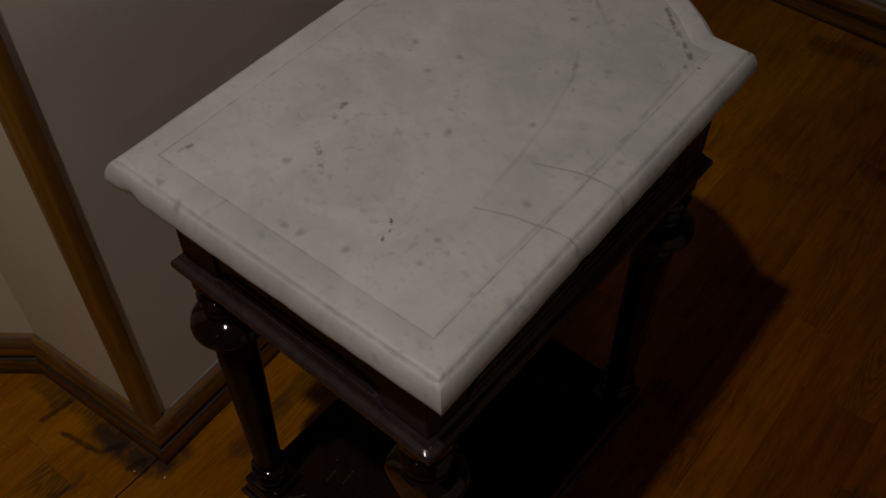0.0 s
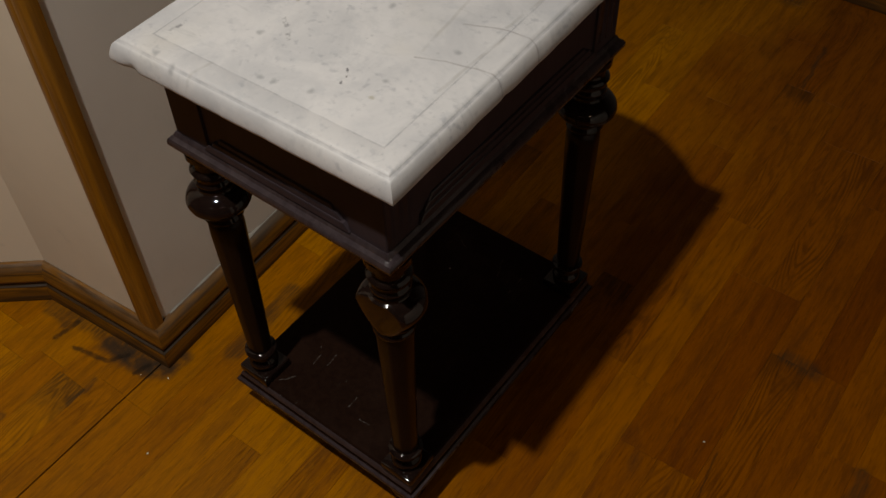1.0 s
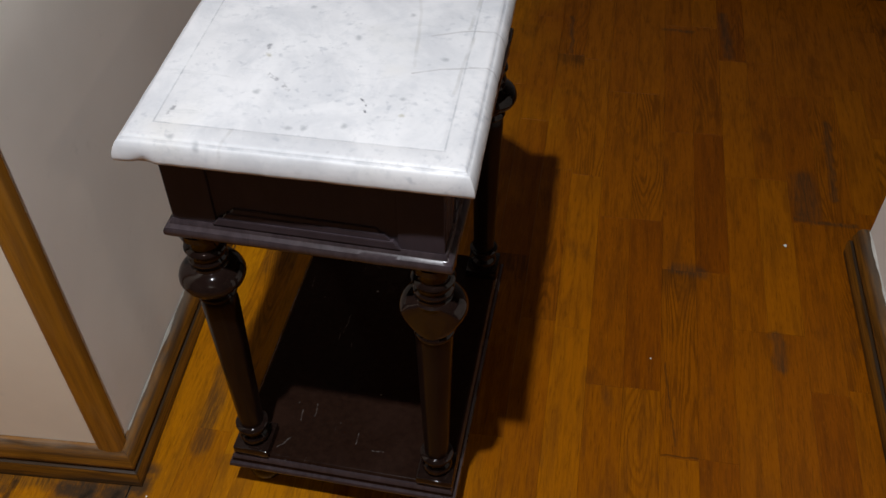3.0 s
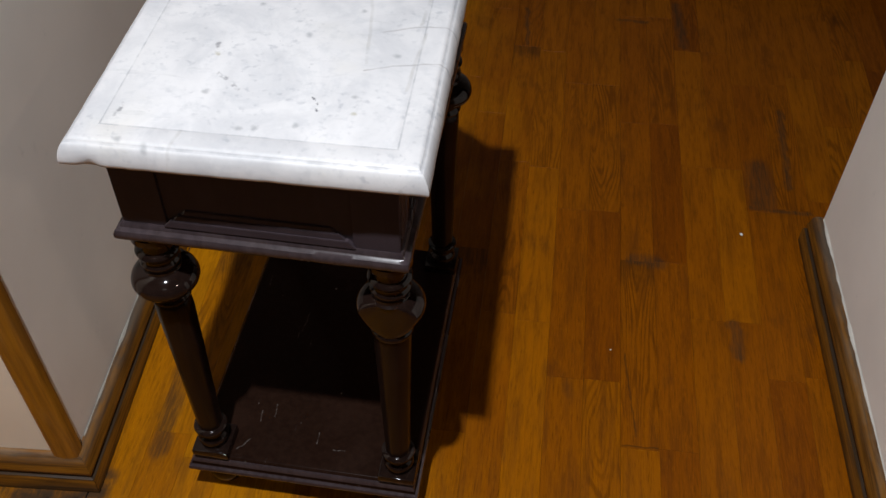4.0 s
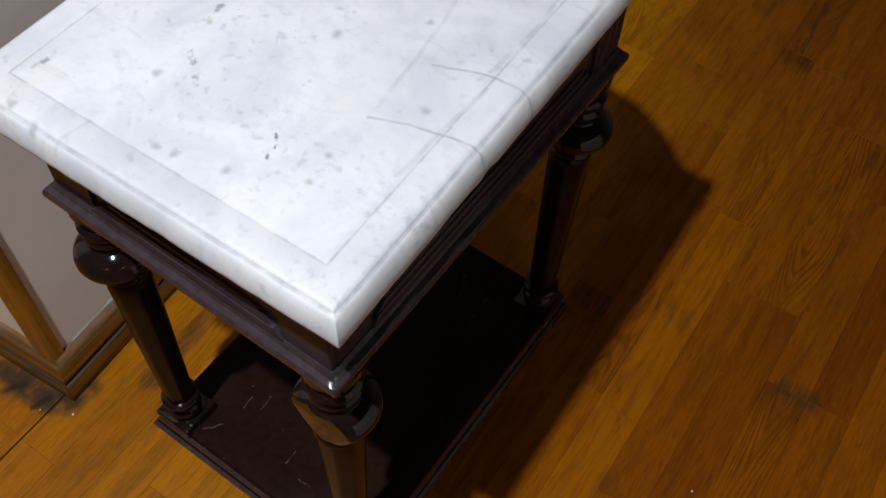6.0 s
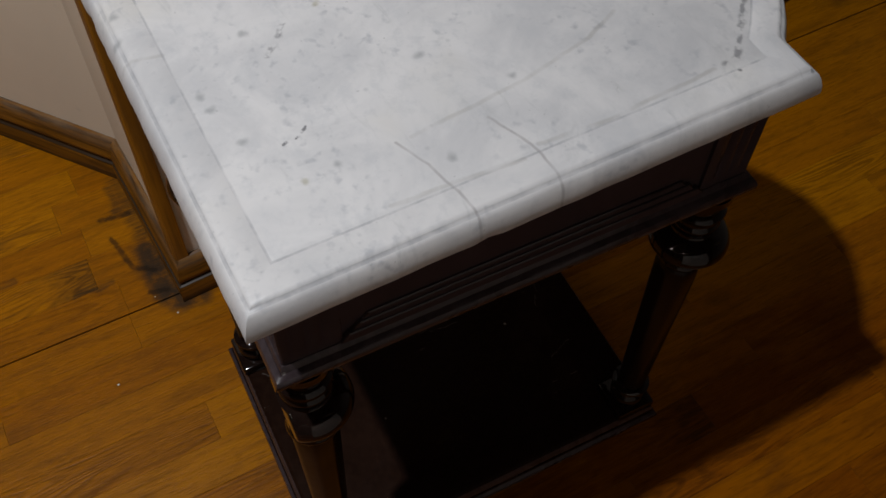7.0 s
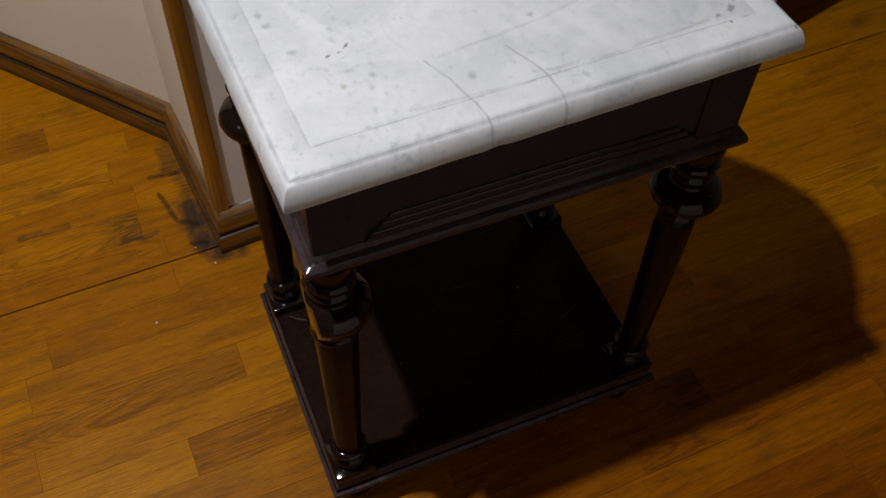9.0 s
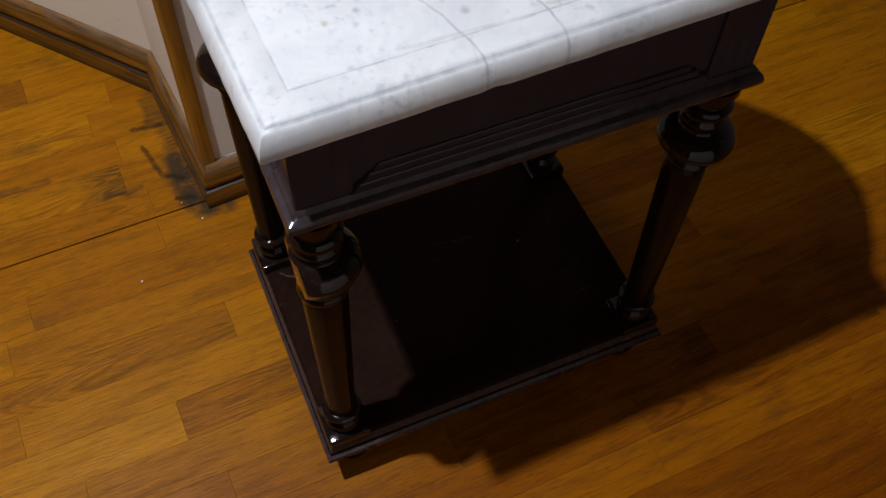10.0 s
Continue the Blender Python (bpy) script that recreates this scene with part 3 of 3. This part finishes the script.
def baseboards(path, names):
    """path: wall line with the room on its left; one board a stretch."""
    pts = [Vector(p) for p in path]
    sides = [Vector((-(b - a).normalized().y, (b - a).normalized().x)) for a, b in zip(pts, pts[1:])]
    mitre = [sides[0]] + [(a + b) / (1 + a.dot(b)) for a, b in zip(sides, sides[1:])] + [sides[-1]]
    for k, label in enumerate(names):
        a, b = pts[k], pts[k + 1]
        way = (b - a).normalized()
        turn = math.atan2(way.y, way.x)
        bm = bmesh.new()
        steps = max(2, int((b - a).length / 0.08))
        loops = []
        back = Matrix.Rotation(-turn, 2)
        for s in range(steps + 1):
            u = s / steps
            loop = []
            for d, z in BOARD_PROFILE:
                p = (a + mitre[k] * d) * (1 - u) + (b + mitre[k + 1] * d) * u
                q = back @ (p - a)
                wear = 0.0009 * noise.noise((p.x * 31, p.y * 31, z * 60)) if 0.02 < z < 0.09 else 0.0
                loop.append(bm.verts.new((q.x, q.y + wear, z)))
            loops.append(loop)
        n = len(BOARD_PROFILE)
        for p, q in zip(loops, loops[1:]):
            for i in range(n):
                j = (i + 1) % n
                bm.faces.new((p[i], q[i], q[j], p[j]))
        bm.faces.new(loops[0]), bm.faces.new(loops[-1][::-1])
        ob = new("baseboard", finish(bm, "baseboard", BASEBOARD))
        ob.location, ob.rotation_euler = (a.x, a.y, 0), (0, 0, turn)
        tagged(ob, label, "baseboard", kind="structure")


baseboards([(-2.5, 1.22), WEST_END, CORNER, BEND, DIAG_END],
           ["brown moulded wooden baseboard round the corner", "worn brown moulded baseboard with dusty top along the wall", "short worn brown moulded baseboard with black grime", "brown moulded wooden baseboard along the diagonal wall"])
baseboards([(2.59, -0.24), (0.744, -0.24), EAST_END, (2.59, 0.737)],
           ["brown moulded wooden baseboard", "scuffed brown moulded baseboard with chipped varnish", "brown moulded wooden baseboard round the corner"])
baseboards([(2.59, NORTH), (-2.59, NORTH)], ["dark worn baseboard across the end of the passage"])

# Uneven bead of old filler between the boards and the walls.
def filler(a, b, label, size, material):
    a, b = Vector(a), Vector(b)
    way = (b - a).normalized()
    side = Vector((-way.y, way.x))
    bm = bmesh.new()
    rows = []
    steps = int((b - a).length / 0.005)
    for i in range(steps + 1):
        p = a + (b - a) * i / steps
        r = 0.0008 + 0.35 * size + size * max(-0.2, noise.noise((p.x * 17, p.y * 17, 3.0)) + 0.22 * noise.noise((p.x * 80, p.y * 80, 1.0)))
        rows.append([bm.verts.new((p.x + side.x * d, p.y + side.y * d, z)) for d, z in ((0.0002, 0.0900), (r, 0.0912), (r * 0.75, 0.0912 + r * 0.7), (0.0002, 0.0912 + r * 1.5))])
    for p, q in zip(rows, rows[1:]):
        for i in range(3):
            bm.faces.new((p[i], q[i], q[i + 1], p[i + 1]))
    bm.faces.new(rows[0]), bm.faces.new(rows[-1][::-1])
    tagged(new("filler_trim", finish(bm, "filler_trim", material)), label, "trim", kind="structure")


filler(WEST_END, CORNER + Vector((0, 0.03)), "thin uneven dusty filler above the baseboard", 0.0034, DUSTY_FILLER)
filler((0.744, -0.24), EAST_END, "cracked white filler above the baseboard", 0.0048, FILLER)

# Rounded wooden guard on the outside corner.
bm = bmesh.new()
section = [(-0.0220, 0.014), (-0.0220, -0.0038), (-0.0205, -0.0058), (-0.0175, -0.0070), (-0.0020, -0.0090), (-0.0006, -0.0084), (0.0006, -0.0084), (0.0020, -0.0090),
           (0.0175, -0.0070), (0.0205, -0.0058), (0.0220, -0.0038), (0.0220, 0.014)]
ends = [[bm.verts.new((x, y, z)) for y, z in section] for x in (-1.45, 1.45)]
for i in range(len(section)):
    j = (i + 1) % len(section)
    bm.faces.new((ends[0][i], ends[0][j], ends[1][j], ends[1][i]))
bm.faces.new(ends[0]), bm.faces.new(ends[1][::-1])
guard = new("corner_trim", finish(bm, "corner_trim", TRIM))
guard.matrix_world = Matrix.Translation((-0.608, 0.013, 0.083 + 1.45)) @ Matrix.Rotation(radians(2.8), 4, "Z") @ Matrix(((0, -1, 0, 0), (0, 0, 1, 0), (-1, 0, 0, 0), (0, 0, 0, 1)))
tagged(guard, "orange-brown varnished wooden strip guarding the wall corner", "trim", kind="structure")


# ---------------------------------------------------------------- table
BASE, SKEW = Vector((-0.207, 0.285, 0)), radians(-1.6)
table = new("console_table")
table.location, table.rotation_euler = BASE, (0, 0, SKEW)
tagged(table, "dark lacquered wooden console table with white marble top and turned legs", "table")

# Marble slab: straight on three sides, bowed between two ears at the far end.
TOP, EAR = 0.795, 0.553
MID, HALF = -0.21, 0.158


def slab(d):
    """The slab's outline moved inwards by d."""
    a, b, c = -0.42 + d, -d, d
    half = HALF - 0.35 * d
    far = []
    for i in range(64):
        x = b + (a - b) * i / 64
        u = abs(x - MID) / half
        far.append((x, EAR - d + (0.074 * (1 - u * u) if u < 1 else 0.0)))
    pts = [(a + (b - a) * i / 60, c) for i in range(60)] + [(b, c + (EAR - d - c) * i / 40) for i in range(40)]
    return pts + far + [(a, EAR - d - (EAR - d - c) * i / 40) for i in range(40)]


MARBLE_PROFILE = [(0.016, 0.7622), (0.0060, 0.7624), (0.0018, 0.7634), (0.0002, 0.7658), (0.0, 0.7695), (0.0009, 0.7755), (0.0029, 0.7820),
                  (0.0057, 0.7880), (0.0085, 0.7908), (0.0098, 0.7911), (0.0114, 0.7930), (0.0136, TOP - 0.0004), (0.0160, TOP), (0.0376, TOP), (0.0390, TOP - 0.0005),
                  (0.0412, TOP - 0.0005), (0.0426, TOP)]
bm = bmesh.new()
loops = rings_mesh(bm, slab, MARBLE_PROFILE, groove=(8, 9, 14))
# worn and chipped lower lip
for k in range(2, 8):
    for v in loops[k]:
        n = noise.noise((v.co.x * 24, v.co.y * 24, 1.7)) + 0.5 * noise.noise((v.co.x * 70, v.co.y * 70, 4.1))
        away = Vector((MID - v.co.x, 0.28 - v.co.y, 0)).normalized()
        v.co += away * 0.0012 * max(n, -0.3)
        chip = max(0.0, 1 - (Vector((v.co.x + 0.385, v.co.y, 0)).length / 0.016)) + max(0.0, 1 - (Vector((v.co.x, v.co.y - 0.205, 0)).length / 0.010)) * 0.5
        v.co += (away * 0.003 + Vector((0, 0, 0.0035))) * chip * (1.0 if k < 5 else 0.2)
part("marble_top", finish(bm, "marble_top", [MARBLE, MARBLE_GROOVE]), table, Matrix.Rotation(-SKEW, 3, "Z") @ -BASE, "white grey-veined marble slab with incised border and chipped edge", -SKEW)

# Apron: corner blocks, boards, stepped panels, and the moulding under it.
X0, X1, Y0, Y1 = -0.1755, 0.1755, -0.2515, 0.2515
LOW, HIGH = 0.640, 0.7625


def fluted_block(name, side):
    """A corner block with three flutes on one outer face; local x and y point outwards."""
    bm = bmesh.new()
    s = 0.058
    groove = []
    for k in range(3):
        c = -s + 0.0175 + 0.0145 * k
        groove += [(c - 0.0028, 0.0), (c - 0.0018, -0.0010), (c, -0.0013), (c + 0.0018, -0.0010), (c + 0.0028, 0.0)]
    face_a = [(d if side == "x" else 0.0, u) for u, d in [(-s, 0.0)] + groove]
    face_b = [(u, d if side == "y" else 0.0) for u, d in ([(-s, 0.0)] + groove)[::-1]]
    fluted = [(-s, -s)] + face_a + [(0.0, -0.0015), (-0.0015, 0.0)] + face_b
    plain = [(-s, -s)] + [(0.0, u) for _, u in face_a] + [(0.0, -0.0015), (-0.0015, 0.0)] + [(u, 0.0) for u, _ in face_b]
    low, up = LOW + 0.012, HIGH - 0.010
    rows = [(plain, LOW), (plain, low), (fluted, low + 0.0030), (fluted, up - 0.003), (plain, up), (plain, HIGH)]
    rings = [[bm.verts.new((x, y, z)) for x, y in pts] for pts, z in rows]
    n = len(plain)
    for a, b in zip(rings, rings[1:]):
        for i in range(n):
            j = (i + 1) % n
            bm.faces.new((a[i], a[j], b[j], b[i]))
    bm.faces.new(rings[0][::-1]), bm.faces.new(rings[-1])
    return finish(bm, name, APRON_LACQUER)


blocks = fluted_block("fluted_corner_block", "x"), fluted_block("fluted_corner_block", "y")
for x, y, turn in ((X1, Y1, 0), (X0, Y1, 90), (X0, Y0, 180), (X1, Y0, 270)):
    part("fluted_corner_block", blocks[turn // 90 % 2], table, Vector((x, y, 0)), turn=radians(turn))


def apron_board(length):
    """A board along local x, its outer face towards local -y."""
    bm = bmesh.new()
    box(bm, -length / 2 + 0.0005, length / 2 - 0.0005, 0.003, 0.020, LOW, HIGH, 0.0006, 1)
    return finish(bm, "apron_board", APRON_LACQUER)


def panel_strip(length, height, out, cut):
    """One strip of the stepped panel, with slanted ends and a small lip."""
    bm = bmesh.new()
    w = length / 2 - cut
    face = [(-w, LOW + 0.001), (w, LOW + 0.001), (w - height * 0.75, LOW + height), (-w + height * 0.75, LOW + height)]
    front = [bm.verts.new((x, out, z)) for x, z in face]
    lip = [bm.verts.new((x * 0.995, out - 0.0010, z - 0.0013 if z > LOW + 0.005 else z)) for x, z in face]
    rear = [bm.verts.new((x, 0.0055, z)) for x, z in face]
    for i in range(4):
        j = (i + 1) % 4
        bm.faces.new((rear[i], rear[j], front[j], front[i]))
        bm.faces.new((front[i], front[j], lip[j], lip[i])).material_index = 1
    bm.faces.new(lip[::-1]), bm.faces.new(rear)
    return finish(bm, "panel_strip", [APRON_LACQUER, LIP_LACQUER], False)


wide, deep = X1 - X0 - 0.116, Y1 - Y0 - 0.116
for length, x, y, turn in ((wide, (X0 + X1) / 2, Y0, 0), (deep, X1, (Y0 + Y1) / 2, 90), (wide, (X0 + X1) / 2, Y1, 180), (deep, X0, (Y0 + Y1) / 2, 270)):
    board = part("apron_board", apron_board(length), table, Vector((x, y, 0)), turn=radians(turn))
    for height, out, cut in ((0.029, 0.0014, 0.008), (0.021, -0.0006, 0.004), (0.012, -0.0026, 0.0)):
        part("panel_strip", panel_strip(length + 0.006, height, out, cut), board)

MX0, MX1, MY0, MY1 = -0.1870, 0.1870, -0.2630, 0.2630
bm = bmesh.new()
loops = rings_mesh(bm, rectangle(MX0, MX1, MY0, MY1, 40, 56), [(0.016, 0.6120), (0.008, 0.6125), (0.0025, 0.6145), (0.0, 0.6190), (0.0, 0.6250), (0.002, 0.6295), (0.006, 0.6315),
                             (0.0075, 0.6325), (0.0085, 0.6365), (0.0105, 0.6398), (0.030, 0.6402)])
for k in range(2, 6):
    for v in loops[k]:
        v.co.z += 0.0006 * noise.noise((v.co.x * 40, v.co.y * 40, 2.2))
part("base_moulding", finish(bm, "base_moulding", RUBBED_LACQUER), table)


# Turned legs.
SHELF_TOP = 0.100


def turned_leg(flat=False):
    """Bulb and rings above a tapering eight-sided shaft."""
    bm = bmesh.new()
    profile = [(0.0300, 0.6122), (0.0300, 0.6020), (0.0268, 0.5985), (0.0232, 0.5955), (0.0222, 0.5900), (0.0232, 0.5830), (0.0278, 0.5800), (0.0292, 0.5760),
               (0.0275, 0.5720), (0.0245, 0.5690), (0.0238, 0.5640), (0.0248, 0.5600), (0.0268, 0.5580), (0.0272, 0.5555), (0.0266, 0.5530), (0.0250, 0.5505),
               (0.0246, 0.5455), (0.0258, 0.5425), (0.0300, 0.5407), (0.0345, 0.5383), (0.0385, 0.5352), (0.0418, 0.5315), (0.0442, 0.5272), (0.0456, 0.5225), (0.0459, 0.5195)]
    if flat:
        profile += [(0.0452, 0.5165), (0.0432, 0.5105), (0.0402, 0.5030), (0.0366, 0.4950), (0.0330, 0.4875), (0.0296, 0.4815), (0.0272, 0.4775), (0.0266, 0.4755),
                    (0.0280, 0.4735), (0.0290, 0.4705), (0.0284, 0.4675), (0.0262, 0.4655), (0.0200, 0.4645)]
    else:
        profile += [(0.0452, 0.5178), (0.0442, 0.5168), (0.0446, 0.5154), (0.0432, 0.5125), (0.0378, 0.5080), (0.0310, 0.5040), (0.0266, 0.5000), (0.0250, 0.4955), (0.0252, 0.4915),
                    (0.0275, 0.4885), (0.0283, 0.4845), (0.0265, 0.4810), (0.0200, 0.4795)]
    lathe(bm, profile, 64)
    if flat:
        for v in bm.verts:
            if 0.478 < v.co.z < 0.5405 and v.co.y < -0.0262:
                v.co.y = -0.0262 + 0.06 * (v.co.y + 0.0262)
    bulb = finish(bm, "turned_bulb", LACQUER)
    bm = bmesh.new()
    rows = [(0.0200, 0.4805), (0.0240, 0.4770), (0.0260, 0.4690), (0.0266, 0.4560), (0.0258, 0.4200)]
    rows += [(0.0258 - 0.0063 * i / 8, 0.42 - 0.26 * i / 8) for i in range(1, 9)]
    lathe(bm, rows, 48)
    # eight soft facets, worn round at their edges
    for v in bm.verts:
        off = (math.atan2(v.co.y, v.co.x) + math.pi / 8) % (math.pi / 4) - math.pi / 8
        facet = 1 - 0.55 * (1 - math.cos(math.pi / 8) / math.cos(off))
        v.co.x, v.co.y = v.co.x * facet, v.co.y * facet
    shaft = finish(bm, "shaft", SHAFT_LACQUER)
    bm = bmesh.new()
    lathe(bm, [(0.0190, 0.1640), (0.0235, 0.1622), (0.0262, 0.1598), (0.0266, 0.1570), (0.0250, 0.1545), (0.0215, 0.1520), (0.0195, 0.1490), (0.0175, 0.1465), (0.0170, 0.1420), (0.0185, 0.1370),
               (0.0225, 0.1340), (0.0245, 0.1290), (0.0240, 0.1240), (0.0210, 0.1210), (0.0200, 0.1170)], 32)
    collar = finish(bm, "collar", LACQUER)
    bm = bmesh.new()
    box(bm, -0.030, 0.030, -0.030, 0.030, SHELF_TOP, 0.1175, 0.003, 2)
    plinth = finish(bm, "plinth", LACQUER)
    return bulb, shaft, collar, plinth


leg_round, leg_flat = turned_leg(), turned_leg(True)
LX, LY = (-0.152, 0.156), (-0.231, 0.227)
for x in LX:
    for y in LY:
        bulb, shaft, collar, plinth = leg_flat if (x == LX[1] and y == LY[0]) else leg_round
        leg = part("turned_leg", shaft, table, Vector((x, y, 0)))
        part("turned_bulb", bulb, leg)
        part("collar", collar, leg)
        part("plinth", plinth, leg)

# Lower shelf on bun feet.
SX0, SX1, SY0, SY1 = -0.1925, 0.1925, -0.2680, 0.2680
bm = bmesh.new()
rings_mesh(bm, rectangle(SX0, SX1, SY0, SY1), [(0.012, 0.0640), (0.004, 0.0645), (0.0010, 0.0670), (0.0, 0.0710), (0.0012, 0.0760), (0.0050, 0.0790), (0.0062, 0.0800),
                      (0.0066, 0.0850), (0.0080, 0.0905), (0.0110, 0.0960), (0.0140, 0.0992), (0.0160, SHELF_TOP)], groove=(2, 3, 4, 7, 8))
part("shelf", finish(bm, "shelf", [SHELF_LACQUER, RUBBED_LACQUER]), table, label="dark lacquered lower shelf with scratches and dust specks")
bm = bmesh.new()
lathe(bm, [(0.016, 0.0), (0.022, 0.002), (0.029, 0.012), (0.032, 0.024), (0.031, 0.036), (0.026, 0.047), (0.020, 0.053), (0.021, 0.057), (0.021, 0.0645)], 28)
foot = finish(bm, "bun_foot", LACQUER)
for x in (SX0 + 0.045, SX1 - 0.045):
    for y in (SY0 + 0.045, SY1 - 0.045):
        part("bun_foot", foot, table, Vector((x, y, 0)))


# ---------------------------------------------------------------- small things on the floor
def crumb(x, y, size, seed):
    bm = bmesh.new()
    bmesh.ops.create_icosphere(bm, subdivisions=2, radius=size)
    for v in bm.verts:
        v.co *= 1 + 0.5 * noise.noise(v.co * 300 + Vector((seed, 0, 0)))
        v.co.z *= 0.6
    low = min(v.co.z for v in bm.verts)
    for v in bm.verts:
        v.co.z -= low
    ob = new("plaster_crumb", finish(bm, "plaster_crumb", CRUMB))
    ob.location = (x, y, 0.0)
    tagged(ob, "tiny white crumb of plaster on the floor", "crumb", group="plaster crumbs on the floor")


for k, (x, y, s) in enumerate(((0.572, 0.762, 0.0035), (-0.470, -0.150, 0.0018), (-0.553, -0.022, 0.0016), (0.295, 0.415, 0.0016), (-0.60, -0.045, 0.0011))):
    crumb(x, y, s, 7.0 * k)

# ---------------------------------------------------------------- floor strips
STRIP, LENGTH, FIRST = 0.0693, 0.455, 0.176
ENDS = {-1: 0.012, 0: 0.338, 1: 0.341, 2: 0.20, 3: 0.205, 4: 0.059, 5: 0.062, 6: 0.384, 7: 0.398, 9: 0.25, -2: 0.025, -6: 0.295, -5: 0.14, -10: 0.127, -17: 0.215, -11: 0.36}

# boards that stand out: strip, where the board begins, tone from dark to light, figure
MARKED = [(1, 0.796, 0.60, 1.0), (1, 0.341, 0.16, 0.1), (0, 0.338, 0.40, 0.2), (2, 0.20, 0.55, 1.0), (3, 0.66, 0.08, 0.1), (3, 0.205, 0.40, 0.2),
          (5, 0.517, 0.88, 0.2), (5, 0.062, 0.45, 0.2), (7, 0.853, 0.50, 1.0), (6, -0.071, 0.18, 0.8), (6, 0.384, 0.50, 0.1), (4, 1.424, 0.15, 1.0),
          (-2, 1.390, 0.40, 1.0), (-1, 0.012, 1.0, 0.1), (-1, 0.467, 0.95, 0.1), (-6, -0.615, 0.95, 0.1), (-6, -0.16, 0.25, 0.9), (-10, -0.328, 0.20, 0.1)]


def strip_look(k, low, dice):
    for strip_number, begin, tone, figure in MARKED:
        if k == strip_number and abs(low - begin) < 0.02:
            return tone, figure
    return 0.24 + 0.62 * dice.random(), dice.random() ** 1.4


def strip_mesh(length):
    bm = bmesh.new()
    w, l, c = STRIP / 2 - 0.0001, length / 2 - 0.0001, 0.00025
    rows = [(w, l, -0.0045), (w, l, -c), (w - c, l - c, 0.0)]
    rings = [[bm.verts.new((x * sx, y * sy, z)) for sx, sy in ((-1, -1), (1, -1), (1, 1), (-1, 1))] for x, y, z in rows]
    for a, b in zip(rings, rings[1:]):
        for i in range(4):
            j = (i + 1) % 4
            bm.faces.new((a[i], a[j], b[j], b[i]))
    bm.faces.new(rings[-1])
    return finish(bm, "floor_strip", PLANK, False)


strip = strip_mesh(LENGTH)
verts, faces = [], []
dice, looks = random.Random(11), random.Random(5)
for k in range(-42, 36):
    x = FIRST + (k + 0.5) * STRIP - (0.0028 if k <= -12 else 0.0)
    if not -2.8 < x < 2.65:
        continue
    start = ENDS.get(k, dice.random() * LENGTH)
    for m in range(-13, 9):
        y = start + (m + 0.5) * LENGTH
        lift = dice.uniform(-0.00012, 0.0)
        if not -5.3 < y < 3.55:
            continue
        if -1.25 < x < 0.80 and -0.75 < y < 2.1:
            ob = new("floor_strip", strip)
            ob.parent = floor
            ob.location = (x, y, lift)
            ob.color = (*strip_look(k, y - LENGTH / 2, looks), 0.0, 1.0)
        else:
            w, l, b = STRIP / 2 - 0.0002, LENGTH / 2 - 0.0002, len(verts)
            lift = -0.0002
            for z, i in ((-0.0045, 0.0), (lift, 0.0)):
                verts += [(x - w, y - l, z), (x + w, y - l, z), (x + w, y + l, z), (x - w, y + l, z)]
            faces += [(b + 4, b + 5, b + 6, b + 7)] + [(b + i, b + (i + 1) % 4, b + 4 + (i + 1) % 4, b + 4 + i) for i in range(4)]
me = bpy.data.meshes.new("far_floor_strips")
me.from_pydata(verts, [], faces)
me.materials.append(PLANK_FAR)
far = new("far_floor_strips", me)
far.parent = floor
far["kind"] = "stuff"
